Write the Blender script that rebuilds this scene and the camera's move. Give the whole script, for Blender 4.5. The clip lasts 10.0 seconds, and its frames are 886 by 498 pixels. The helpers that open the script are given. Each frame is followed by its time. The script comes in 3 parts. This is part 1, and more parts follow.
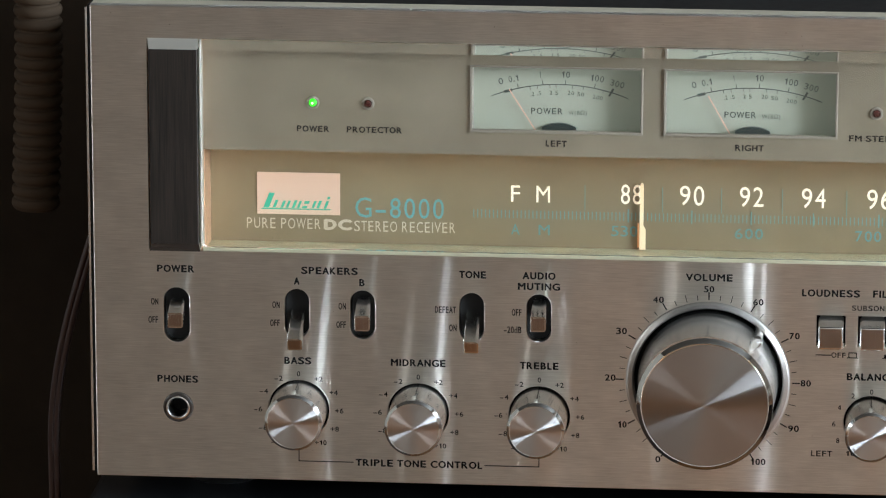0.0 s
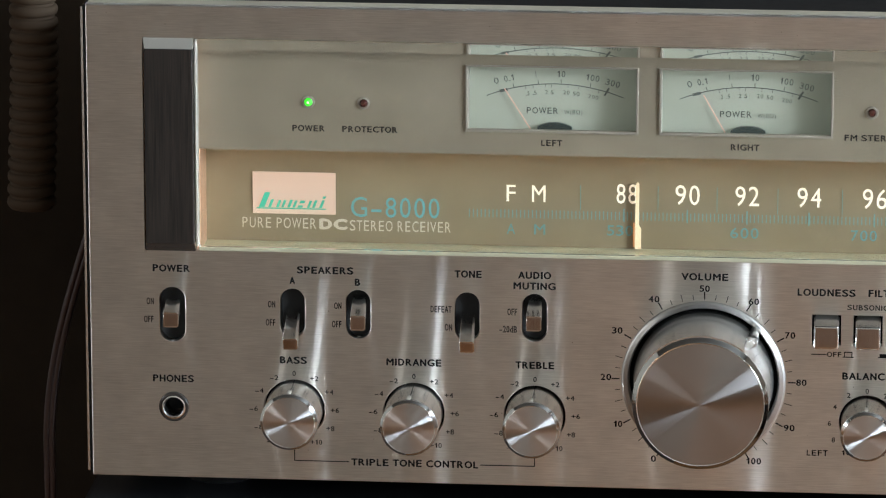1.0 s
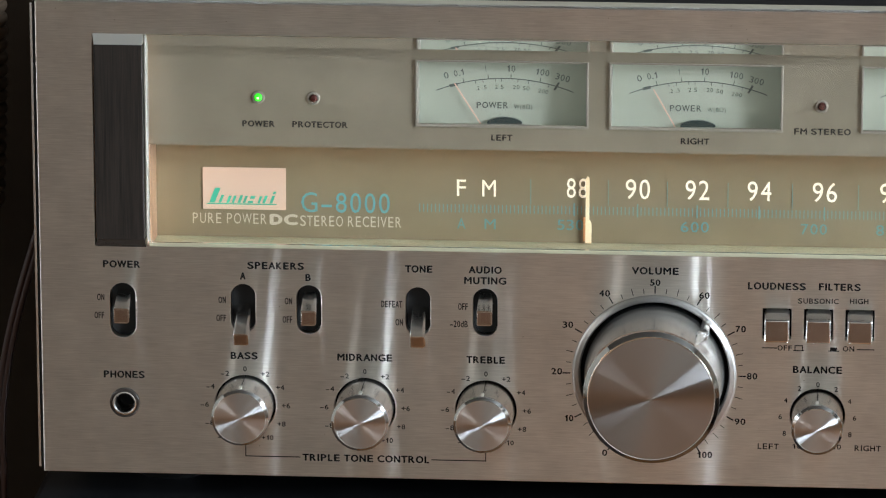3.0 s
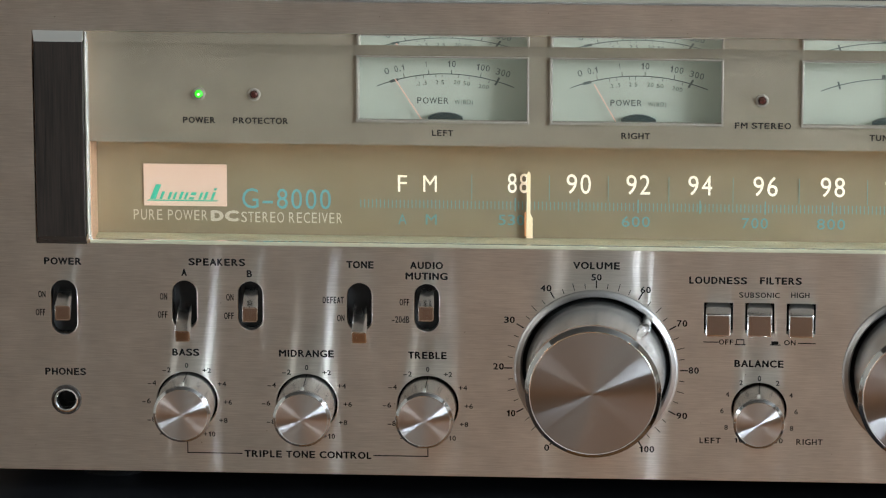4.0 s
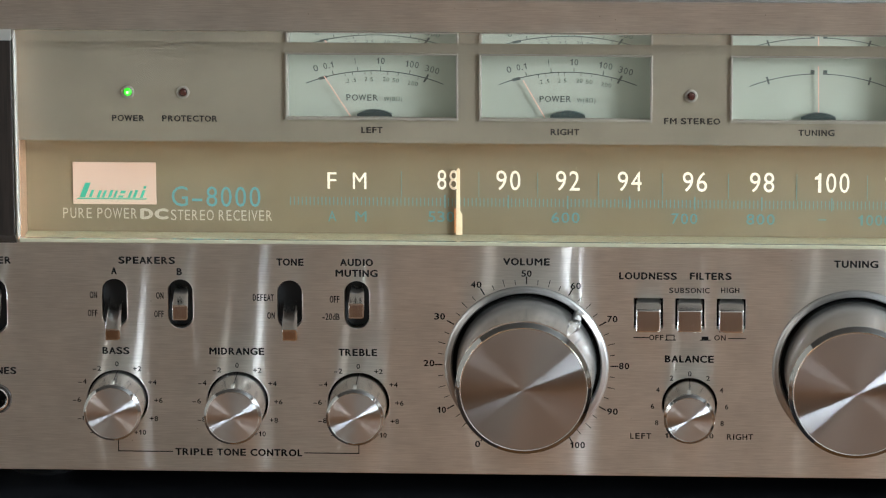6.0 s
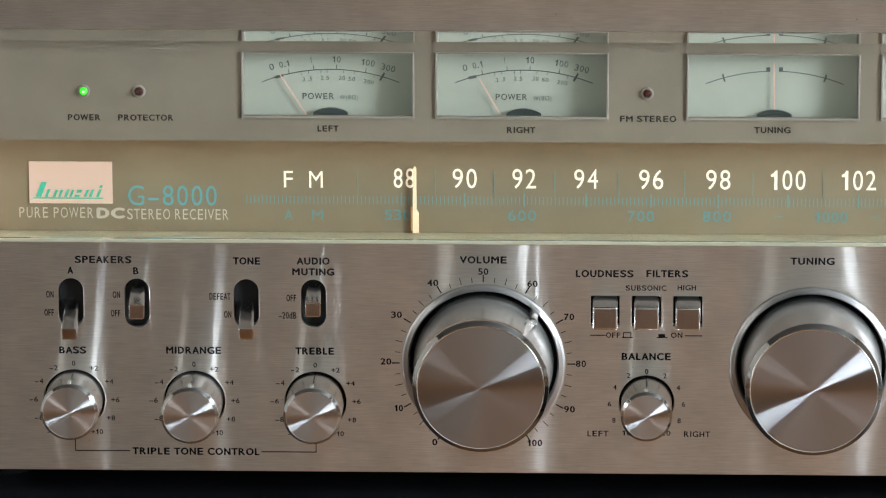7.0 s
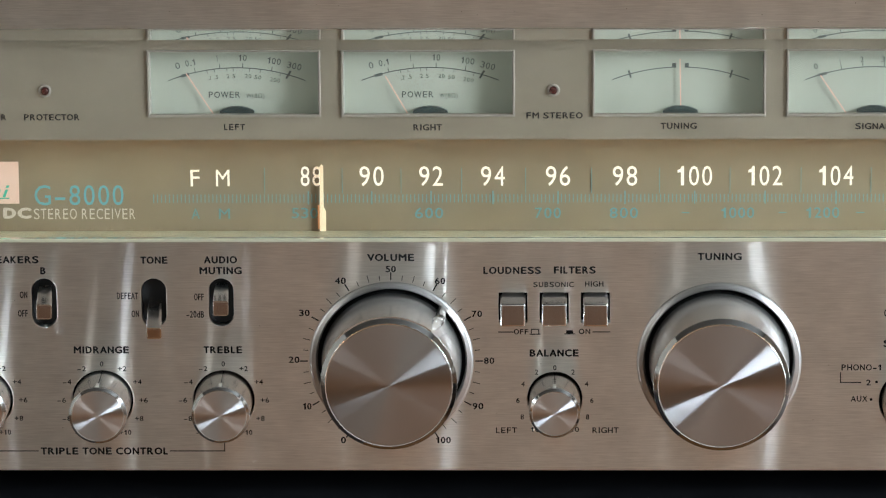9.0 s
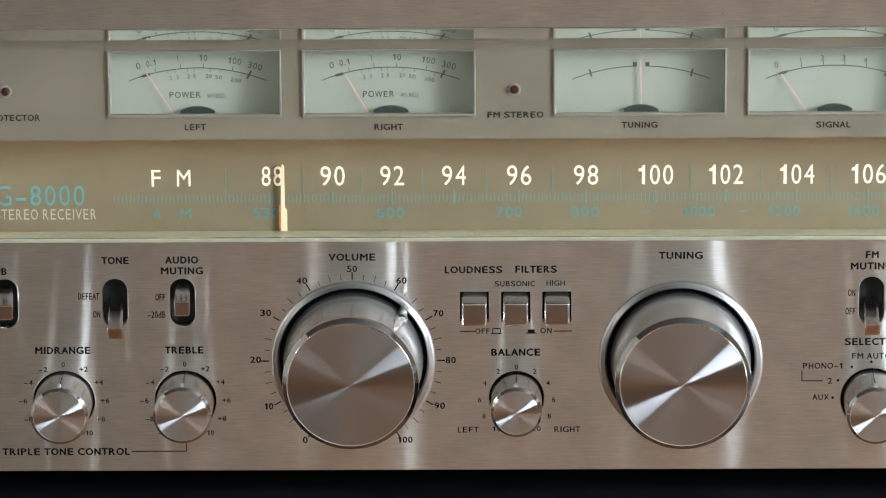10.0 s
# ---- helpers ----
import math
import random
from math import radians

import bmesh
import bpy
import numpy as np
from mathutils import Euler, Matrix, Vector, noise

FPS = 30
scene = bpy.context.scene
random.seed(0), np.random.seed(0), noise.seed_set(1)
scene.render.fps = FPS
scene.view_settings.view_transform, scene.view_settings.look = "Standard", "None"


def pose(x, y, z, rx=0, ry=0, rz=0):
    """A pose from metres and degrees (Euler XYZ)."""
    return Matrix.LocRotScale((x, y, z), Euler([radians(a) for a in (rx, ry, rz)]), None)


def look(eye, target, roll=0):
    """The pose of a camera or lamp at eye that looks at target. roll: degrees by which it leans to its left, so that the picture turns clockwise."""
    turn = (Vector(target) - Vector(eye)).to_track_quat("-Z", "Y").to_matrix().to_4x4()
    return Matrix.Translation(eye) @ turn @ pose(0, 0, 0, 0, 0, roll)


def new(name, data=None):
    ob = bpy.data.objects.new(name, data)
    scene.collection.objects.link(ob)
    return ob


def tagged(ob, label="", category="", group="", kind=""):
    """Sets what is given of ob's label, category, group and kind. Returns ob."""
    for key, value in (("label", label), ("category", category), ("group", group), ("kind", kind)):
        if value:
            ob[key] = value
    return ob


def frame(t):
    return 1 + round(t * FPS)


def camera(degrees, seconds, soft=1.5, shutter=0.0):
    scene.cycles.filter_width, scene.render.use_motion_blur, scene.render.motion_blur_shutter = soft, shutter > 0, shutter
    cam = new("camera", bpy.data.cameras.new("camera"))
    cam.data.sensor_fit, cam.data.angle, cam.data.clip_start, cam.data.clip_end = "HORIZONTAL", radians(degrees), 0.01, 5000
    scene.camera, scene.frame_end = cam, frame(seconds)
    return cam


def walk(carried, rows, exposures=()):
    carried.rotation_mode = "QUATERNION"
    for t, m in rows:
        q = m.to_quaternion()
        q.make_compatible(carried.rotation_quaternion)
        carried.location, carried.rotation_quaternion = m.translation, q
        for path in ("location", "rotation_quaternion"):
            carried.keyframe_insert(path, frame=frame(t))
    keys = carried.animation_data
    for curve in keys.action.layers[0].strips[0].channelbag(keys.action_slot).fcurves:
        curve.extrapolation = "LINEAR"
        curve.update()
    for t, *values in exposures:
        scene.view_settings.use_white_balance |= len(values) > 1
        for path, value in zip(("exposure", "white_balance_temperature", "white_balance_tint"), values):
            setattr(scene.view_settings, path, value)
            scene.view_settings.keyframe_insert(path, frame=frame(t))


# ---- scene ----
import functools

# ---------------------------------------------------------------- camera
cam = camera(9.96, 10.0, soft=1.15)
EYE = (0.20009, -1.69364, 0.52740)
ROWS = [
    (0.0, 5.055, -14.228, -0.026), (0.5, 5.033, -14.227, -0.024), (1.0, 5.002, -14.234, -0.020),
    (1.5, 4.941, -14.256, -0.014), (2.0, 4.734, -14.270, 0.007), (2.5, 4.555, -14.281, 0.025),
    (3.0, 4.411, -14.292, 0.040), (3.1, 4.330, -14.294, 0.048), (3.2, 3.846, -14.341, 0.098),
    (4.3, 3.637, -14.346, 0.120), (4.5, 3.536, -14.353, 0.130), (5.0, 3.337, -14.361, 0.151),
    (5.5, 3.120, -14.372, 0.174), (7.0, 2.352, -14.404, 0.256), (7.5, 2.092, -14.418, 0.284),
    (8.0, 1.790, -14.423, 0.317), (8.5, 1.507, -14.428, 0.348), (9.0, 1.243, -14.438, 0.377),
    (9.5, 1.014, -14.438, 0.402), (10.0, 0.779, -14.447, 0.429),
]
walk(cam, [(t, pose(*EYE, 90 + pitch, roll, yaw)) for t, yaw, pitch, roll in ROWS], exposures=[(0.0, 0.0), (10.0, 0.0)])

# ---------------------------------------------------------------- world and lights
world = bpy.data.worlds.new("sky")
scene.world = world
world.use_nodes = True
wt = world.node_tree
sky = wt.nodes.new("ShaderNodeTexSky")
sky.sky_type, sky.sun_disc = "NISHITA", False
sky.sun_elevation, sky.sun_rotation = radians(39.5), radians(104)
wt.links.new(sky.outputs[0], wt.nodes["Background"].inputs[0])
wt.nodes["Background"].inputs[1].default_value = 0.1

sun = new("sun", bpy.data.lights.new("sun", "SUN"))
sun.data.energy, sun.data.angle, sun.data.color = 5.0, radians(0.5), (1.0, 0.93, 0.82)
sun.matrix_world = look((3, -1.75, 2.55), (0, -1.0, 0))


def window_daylight(energy, color, eye, target, wide, high):
    """The sky's light in a window's opening."""
    lamp = new("window_daylight", bpy.data.lights.new("window_daylight", "AREA"))
    lamp.data.shape, lamp.data.size, lamp.data.size_y = "RECTANGLE", wide, high
    lamp.data.energy, lamp.data.color = energy, color
    lamp.matrix_world = look(eye, target)


window_daylight(234.0, (0.715, 0.86, 1.0), (2.61, -1.26, 0.80), (0.0, -1.26, 0.80), 0.80, 0.98)
window_daylight(15.0, (0.95, 0.98, 1.0), (-2.31, -1.6, 0.9), (0.0, -1.6, 0.9), 0.9, 1.0)


# ---------------------------------------------------------------- materials
def material(name, color, rough=0.5, metal=0.0, **more):
    m = bpy.data.materials.new(name)
    m.use_nodes = True
    b = m.node_tree.nodes["Principled BSDF"]
    b.inputs["Base Color"].default_value = (*color, 1)
    b.inputs["Roughness"].default_value = rough
    b.inputs["Metallic"].default_value = metal
    for key, value in more.items():
        b.inputs[key.replace("_", " ")].default_value = value
    return m


def node(m, kind, **values):
    n = m.node_tree.nodes.new(kind)
    for key, value in values.items():
        n.inputs[key].default_value = value
    return n


def link(m, a, out, b, into):
    m.node_tree.links.new(a.outputs[out], b.inputs[into])


def textured(m, stretch, scale, low, high, rough=None, bump=0.0, detail=4.0):
    """Noise stretched along the axes, in metres, that varies the colour between two shades, and the roughness and relief."""
    b = m.node_tree.nodes["Principled BSDF"]
    co = m.node_tree.nodes.new("ShaderNodeNewGeometry")
    mp = m.node_tree.nodes.new("ShaderNodeMapping")
    mp.inputs["Scale"].default_value = stretch
    nz = node(m, "ShaderNodeTexNoise", Scale=scale, Detail=detail, Roughness=0.65)
    link(m, co, "Position", mp, "Vector")
    link(m, mp, "Vector", nz, "Vector")
    mix = m.node_tree.nodes.new("ShaderNodeValToRGB")
    mix.color_ramp.elements[0].position, mix.color_ramp.elements[1].position = 0.3, 0.7
    mix.color_ramp.elements[0].color, mix.color_ramp.elements[1].color = (*low, 1), (*high, 1)
    link(m, nz, "Fac", mix, "Fac")
    broad = node(m, "ShaderNodeTexNoise", Scale=scale * sum(stretch) / 3 * 0.06, Detail=2.0)
    link(m, co, "Position", broad, "Vector")
    tone = m.node_tree.nodes.new("ShaderNodeMapRange")
    for key, value in (("From Min", 0.3), ("From Max", 0.7), ("To Min", 0.93), ("To Max", 1.07)):
        tone.inputs[key].default_value = value
    link(m, broad, "Fac", tone, "Value")
    scaled = m.node_tree.nodes.new("ShaderNodeVectorMath")
    scaled.operation = "SCALE"
    link(m, mix, "Color", scaled, "Vector")
    link(m, tone, "Result", scaled, "Scale")
    link(m, scaled, "Vector", b, "Base Color")
    if rough:
        r = m.node_tree.nodes.new("ShaderNodeMapRange")
        r.inputs["To Min"].default_value, r.inputs["To Max"].default_value = rough
        link(m, nz, "Fac", r, "Value")
        link(m, r, "Result", b, "Roughness")
    if bump:
        bp = node(m, "ShaderNodeBump", Strength=bump, Distance=0.0002)
        link(m, nz, "Fac", bp, "Height")
        link(m, bp, "Normal", b, "Normal")
    return m


def grained(m, aniso, turn=0.0, distribution="GGX"):
    """Swaps the plain metal for one whose highlights stretch across its grain."""
    b = m.node_tree.nodes["Principled BSDF"]
    g = m.node_tree.nodes.new("ShaderNodeBsdfAnisotropic")
    g.distribution = distribution
    for name, into in (("Base Color", "Color"), ("Roughness", "Roughness"), ("Normal", "Normal"), ("Tangent", "Tangent")):
        if b.inputs[name].is_linked:
            m.node_tree.links.new(b.inputs[name].links[0].from_socket, g.inputs[into])
        elif name in ("Base Color", "Roughness"):
            g.inputs[into].default_value = b.inputs[name].default_value
    g.inputs["Anisotropy"].default_value, g.inputs["Rotation"].default_value = -aniso, turn
    link(m, g, "BSDF", m.node_tree.nodes["Material Output"], "Surface")
    m.node_tree.nodes.remove(b)
    return m


def brushed(name, low, high, rough, aniso, along):
    """Brushed metal whose fine lines run at right angles to along."""
    m = material(name, low, rough[0], 1.0)
    textured(m, (26, 300, 560), 4.0, low, high, rough, 0.03, 5.0)
    d = m.node_tree.nodes.new("ShaderNodeCombineXYZ")
    for i in range(3):
        d.inputs[i].default_value = along[i]
    link(m, d, "Vector", m.node_tree.nodes["Principled BSDF"], "Tangent")
    return grained(m, aniso)


def spun(name, color, rough, aniso):
    """Metal turned on a lathe: fine rings round the axis."""
    m = material(name, color, rough, 1.0)
    t = m.node_tree.nodes.new("ShaderNodeTangent")
    t.direction_type, t.axis = "RADIAL", "Y"
    link(m, t, "Tangent", m.node_tree.nodes["Principled BSDF"], "Tangent")
    return grained(m, aniso, 0.25, "BECKMANN")


def glowing(name, color, strength, base=None):
    return material(name, base or color, 0.5, 0.0, Emission_Color=(*color, 1), Emission_Strength=strength)


ALU = brushed("brushed_aluminium", (0.695, 0.65, 0.595), (0.88, 0.835, 0.775), (0.27, 0.33), 0.79, (0, 0, 1))
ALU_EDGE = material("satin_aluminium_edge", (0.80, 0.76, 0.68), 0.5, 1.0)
SPUN = spun("spun_aluminium_face", (0.44, 0.415, 0.405), 0.29, 0.80)
KNOB = material("turned_aluminium", (0.84, 0.82, 0.79), 0.24, 1.0)
BEZEL = material("satin_bezel", (0.50, 0.48, 0.455), 0.36, 1.0)
RIM = material("bright_turned_rim", (0.78, 0.76, 0.73), 0.24, 1.0)
SATIN = material("satin_chrome", (0.78, 0.77, 0.75), 0.17, 1.0)
WELL = material("dark_grey_well", (0.065, 0.058, 0.05), 0.6)
# Dark socket nut; on the end blocks' foot it paints a dark reflection.
DARK_GLOSS = material("dark_nut_and_bevel_reflection", (0.035, 0.028, 0.024), 0.16)
# Champagne top edge; the pale wall's reflected light is part of this colour.
CHAMPAGNE = textured(material("champagne_edge_with_wall_light", (0.5, 0.46, 0.36), 0.5, 0.3), (14, 300, 300), 4.0, (0.54, 0.48, 0.36), (0.66, 0.59, 0.46), (0.45, 0.6))
# Dark button inserts; on lever tips this colour paints a dark reflection.
DARK_FRONT = textured(material("dark_insert_and_tip_reflection", (0.3, 0.24, 0.2), 0.2, 1.0), (700, 300, 14), 4.0, (0.41, 0.35, 0.315), (0.49, 0.42, 0.38), (0.14, 0.26))
# Same spun metal, lightened: the small faces' stronger highlights put into colour.
SPUN_SMALL = spun("brightened_spun_aluminium_face", (0.58, 0.56, 0.55), 0.29, 0.81)
# Same spun metal, darkened: the volume face's weaker highlight put into colour.
SPUN_DIM = spun("dimmed_spun_aluminium_face", (0.42, 0.395, 0.38), 0.275, 0.78)
CHROME = material("polished_chrome", (0.66, 0.65, 0.63), 0.07, 1.0)
BLACK = material("black_plastic", (0.008, 0.008, 0.008), 0.55, 0.0, Specular_IOR_Level=0.2)
INK = material("black_ink", (0.006, 0.006, 0.006), 0.7, 0.0, Specular_IOR_Level=0.15)
DARK_WOOD = textured(material("dark_end_block", (0.02, 0.017, 0.015), 0.35, 0.0, Specular_IOR_Level=0.3), (900, 100, 25), 2.0, (0.006, 0.005, 0.004), (0.024, 0.017, 0.013), (0.4, 0.55))
GLASS = material("acrylic_pane", (0.98, 0.975, 0.92), 0.0, 0.0, Transmission_Weight=1.0, IOR=1.49)
SILVER = textured(material("champagne_silver_paint", (0.5, 0.5, 0.44), 0.4, 0.3), (30, 30, 300), 8.0, (0.153, 0.125, 0.091), (0.173, 0.143, 0.105), (0.35, 0.5))
# The card's slight glow is added to lift the shade in its recess.
METER_FACE = textured(material("pale_green_meter_card", (0.6, 0.74, 0.65), 0.6, 0.0, Emission_Color=(0.55, 0.75, 0.63, 1), Emission_Strength=0.07), (1, 1, 1), 60.0, (0.202, 0.201, 0.162), (0.224, 0.221, 0.181))
FRAME = material("pale_silver_frame", (0.181, 0.154, 0.129), 0.4, 0.2)
FROST = material("frosted_pane_edge", (0.40, 0.37, 0.25), 0.5, 0.0, Transmission_Weight=0.3)
METER_INK = material("dark_grey_ink", (0.042, 0.052, 0.046), 0.6)
NEEDLE = material("salmon_needle", (0.52, 0.27, 0.205), 0.5)
HUB = material("dark_green_hub", (0.02, 0.03, 0.028), 0.4)
DIAL = textured(material("olive_dial_plate", (0.3, 0.27, 0.17), 0.5), (20, 20, 20), 3.0, (0.143, 0.109, 0.062), (0.163, 0.126, 0.073), (0.4, 0.55))
COPPER = material("copper_lining", (0.74, 0.48, 0.33), 0.32, 0.85)
WHITE_GLOW = glowing("lit_white_figures", (1.0, 0.86, 0.68), 0.50, (0.5, 0.44, 0.36))
WARM_GLOW = glowing("lit_cream_pointer", (1.0, 0.70, 0.40), 0.38, (0.45, 0.36, 0.24))
PINK_GLOW = glowing("lit_badge", (1.0, 0.62, 0.44), 0.36, (0.26, 0.20, 0.165))
CREAM_INK = material("cream_ink", (0.40, 0.34, 0.265), 0.6)
TEAL = material("teal_ink", (0.075, 0.235, 0.24), 0.6)
TEAL_SOFT = material("muted_teal_ink", (0.07, 0.18, 0.185), 0.6)
TEAL_DIM = material("blue_grey_ink", (0.10, 0.20, 0.19), 0.6)
GREEN_INK = material("green_ink", (0.03, 0.34, 0.21), 0.6)
LED_GREEN = glowing("lit_green_lamp", (0.02, 0.9, 0.01), 1.0, (0.02, 0.25, 0.01))
LED_CORE = glowing("lit_green_core", (0.45, 1.0, 0.35), 1.1)
LED_RED = material("unlit_red_lamp", (0.036, 0.008, 0.007), 0.2)
BLACK_METAL = textured(material("black_painted_steel", (0.01, 0.01, 0.01), 0.5), (1, 1, 1), 200.0, (0.008, 0.008, 0.008), (0.015, 0.014, 0.013), (0.4, 0.6))
SHELF = textured(material("black_lacquered_shelf", (0.008, 0.008, 0.009), 0.3), (1, 1, 1), 30.0, (0.006, 0.006, 0.007), (0.012, 0.012, 0.013), (0.22, 0.4))
BACK = textured(material("dark_brown_back_panel", (0.03, 0.024, 0.018), 0.8, 0.0, Specular_IOR_Level=0.1), (1, 1, 1), 25.0, (0.018, 0.0118, 0.0072), (0.028, 0.019, 0.012), (0.6, 0.8))
HOSE = material("dark_ribbed_plastic", (0.052, 0.034, 0.021), 0.8, 0.0, Specular_IOR_Level=0.15)
CABLE = material("brown_cable_sheath", (0.035, 0.016, 0.012), 0.4)
# Unseen ceiling, darkened so the knobs' polished bevels mirror something dark.
CEILING = textured(material("darkened_ceiling", (0.1, 0.08, 0.06), 0.7), (2, 14, 1), 4.0, (0.045, 0.038, 0.032), (0.07, 0.06, 0.05))
PALE = textured(material("pale_grey_plaster", (0.5, 0.48, 0.45), 0.8), (1, 1, 1), 4.0, (0.50, 0.48, 0.45), (0.58, 0.56, 0.52))
PLASTER = textured(material("grey_brown_plaster", (0.3, 0.27, 0.23), 0.8), (1, 1, 1), 4.0, (0.40, 0.355, 0.30), (0.46, 0.41, 0.35))
FLOORING = textured(material("oak_floorboards", (0.3, 0.15, 0.07), 0.5), (2, 12, 1), 3.0, (0.112, 0.047, 0.0145), (0.165, 0.069, 0.022), (0.45, 0.6))

# ---------------------------------------------------------------- mesh helpers
# The receiver is laid out in units of U metres: x along the face, y into it, z up from the tone controls' bracket.
U, BASE = 0.0001975, 112.0


def at(x, y, z):
    return (x * U, y * U, (z + BASE) * U)


def part(name, bm, mat, parent=None, label="", smooth=False, metres=False):
    """Links a bmesh as one object, under a thing or a part."""
    me = bpy.data.meshes.new(name)
    if not metres:
        for v in bm.verts:
            v.co = at(*v.co)
    if smooth:
        for f in bm.faces:
            f.smooth = True
    bm.to_mesh(me)
    bm.free()
    me.materials.append(mat)
    ob = new(name, me)
    ob.parent = parent
    if label:
        tagged(ob, label)
    return ob


def box(x0, x1, y0, y1, z0, z1, bevel=0.0, bm=None):
    own = bmesh.new()
    bmesh.ops.create_cube(own, size=1.0)
    for v in own.verts:
        v.co = ((x0 + x1) / 2 + v.co.x * (x1 - x0), (y0 + y1) / 2 + v.co.y * (y1 - y0), (z0 + z1) / 2 + v.co.z * (z1 - z0))
    if bevel:
        bmesh.ops.bevel(own, geom=own.edges[:], offset=bevel, segments=2, affect="EDGES", profile=0.6)
    if bm is None:
        return own
    me = bpy.data.meshes.new("tmp")
    own.to_mesh(me)
    own.free()
    bm.from_mesh(me)
    bpy.data.meshes.remove(me)
    return bm


def lathe(cx, cz, profile, n=64):
    """A body turned round an axis along y; profile of (radius, y). The corners between its bands stay crisp."""
    bm = bmesh.new()
    rings = []
    for r, y in profile:
        turns = [2 * math.pi * i / n for i in range(n)] if r > 0 else [0.0]
        rings.append([bm.verts.new((cx + r * math.sin(a), y, cz + r * math.cos(a))) for a in turns])
    for a, b in zip(rings, rings[1:]):
        for i in range(n):
            j = (i + 1) % n
            ring = [a[i % len(a)], a[j % len(a)], b[j % len(b)], b[i % len(b)]]
            bm.faces.new(list(dict.fromkeys(ring))).smooth = True
    bmesh.ops.recalc_face_normals(bm, faces=bm.faces[:])
    for ring in rings[1:-1]:
        for i in range(len(ring)):
            edge = bm.edges.get((ring[i], ring[(i + 1) % n])) if len(ring) > 1 else None
            if edge:
                edge.smooth = False
    return bm


def prism(points, y0, y1, bm=None):
    """A flat outline (x, z) carried from y0 to y1."""
    bm = bm or bmesh.new()
    a = [bm.verts.new((x, y0, z)) for x, z in points]
    b = [bm.verts.new((x, y1, z)) for x, z in points]
    n = len(points)
    faces = [bm.faces.new(a), bm.faces.new(b[::-1])] + [bm.faces.new((a[i], b[i], b[(i + 1) % n], a[(i + 1) % n])) for i in range(n)]
    bmesh.ops.recalc_face_normals(bm, faces=faces)
    return bm


def stadium(cx, z0, z1, r, n=14):
    top = [(cx + r * math.cos(a), z1 - r + r * math.sin(a)) for a in np.linspace(0, math.pi, n)]
    low = [(cx + r * math.cos(a), z0 + r + r * math.sin(a)) for a in np.linspace(math.pi, 2 * math.pi, n)]
    return top + low


def circle(cx, cz, r, n=64):
    return [(cx + r * math.cos(2 * math.pi * i / n), cz + r * math.sin(2 * math.pi * i / n)) for i in range(n)]


def rect(x0, x1, z0, z1):
    return [(x0, z0), (x1, z0), (x1, z1), (x0, z1)]


def stroke(x0, z0, x1, z1, w, y, bm=None, thick=0.4):
    """A printed line of width w."""
    d = math.hypot(x1 - x0, z1 - z0)
    nx, nz = -(z1 - z0) / d * w / 2, (x1 - x0) / d * w / 2
    return prism([(x0 + nx, z0 + nz), (x0 - nx, z0 - nz), (x1 - nx, z1 - nz), (x1 + nx, z1 + nz)], y - thick, y, bm)


def arc(cx, cz, r, a0, a1, w, y, n=24, bm=None):
    pts = [(cx + (r + w / 2) * math.sin(a), cz + (r + w / 2) * math.cos(a)) for a in np.linspace(a0, a1, n)]
    pts += [(cx + (r - w / 2) * math.sin(a), cz + (r - w / 2) * math.cos(a)) for a in np.linspace(a1, a0, n)]
    return prism(pts, y - 0.4, y, bm)


def plate(outline, holes, y0, y1, bevel=0.0):
    """A plate with holes cut right through it."""
    cu = bpy.data.curves.new("plate", "CURVE")
    cu.dimensions, cu.fill_mode = "2D", "BOTH"
    cu.extrude, cu.bevel_depth, cu.bevel_resolution, cu.offset = (y1 - y0) / 2 - bevel, bevel, 1, -bevel
    for ring in [outline] + holes:
        sp = cu.splines.new("POLY")
        sp.points.add(len(ring) - 1)
        sp.use_cyclic_u = True
        for p, (x, z) in zip(sp.points, ring):
            p.co = (x, z, 0, 1)
    ob = bpy.data.objects.new("plate", cu)
    me = bpy.data.meshes.new_from_object(ob)
    bm = bmesh.new()
    bm.from_mesh(me)
    for v in bm.verts:
        v.co = (v.co.x, (y0 + y1) / 2 - v.co.z, v.co.y)
    for f in bm.faces:
        f.smooth = False
    bpy.data.objects.remove(ob)
    bpy.data.curves.remove(cu)
    bpy.data.meshes.remove(me)
    return bm


ADVANCE = dict(zip("ABCDEFGHIJKLMNOPQRSTUVWXYZ", (667, 667, 722, 722, 667, 611, 778, 722, 278, 500, 667, 556, 833, 722, 778, 667, 778, 722, 667, 611, 722, 667, 944, 667, 667, 611)))
ADVANCE.update({" ": 278, "+": 584, "-": 580, ".": 278, "(": 333, ")": 333, "\u03a9": 768, "d": 556})
BEARING = {c: 25 for c in "AVTWXY+."}
BEARING["-"] = 75
BEARING.update({c: 85 for c in "BDEFHIKLMNPRU"})


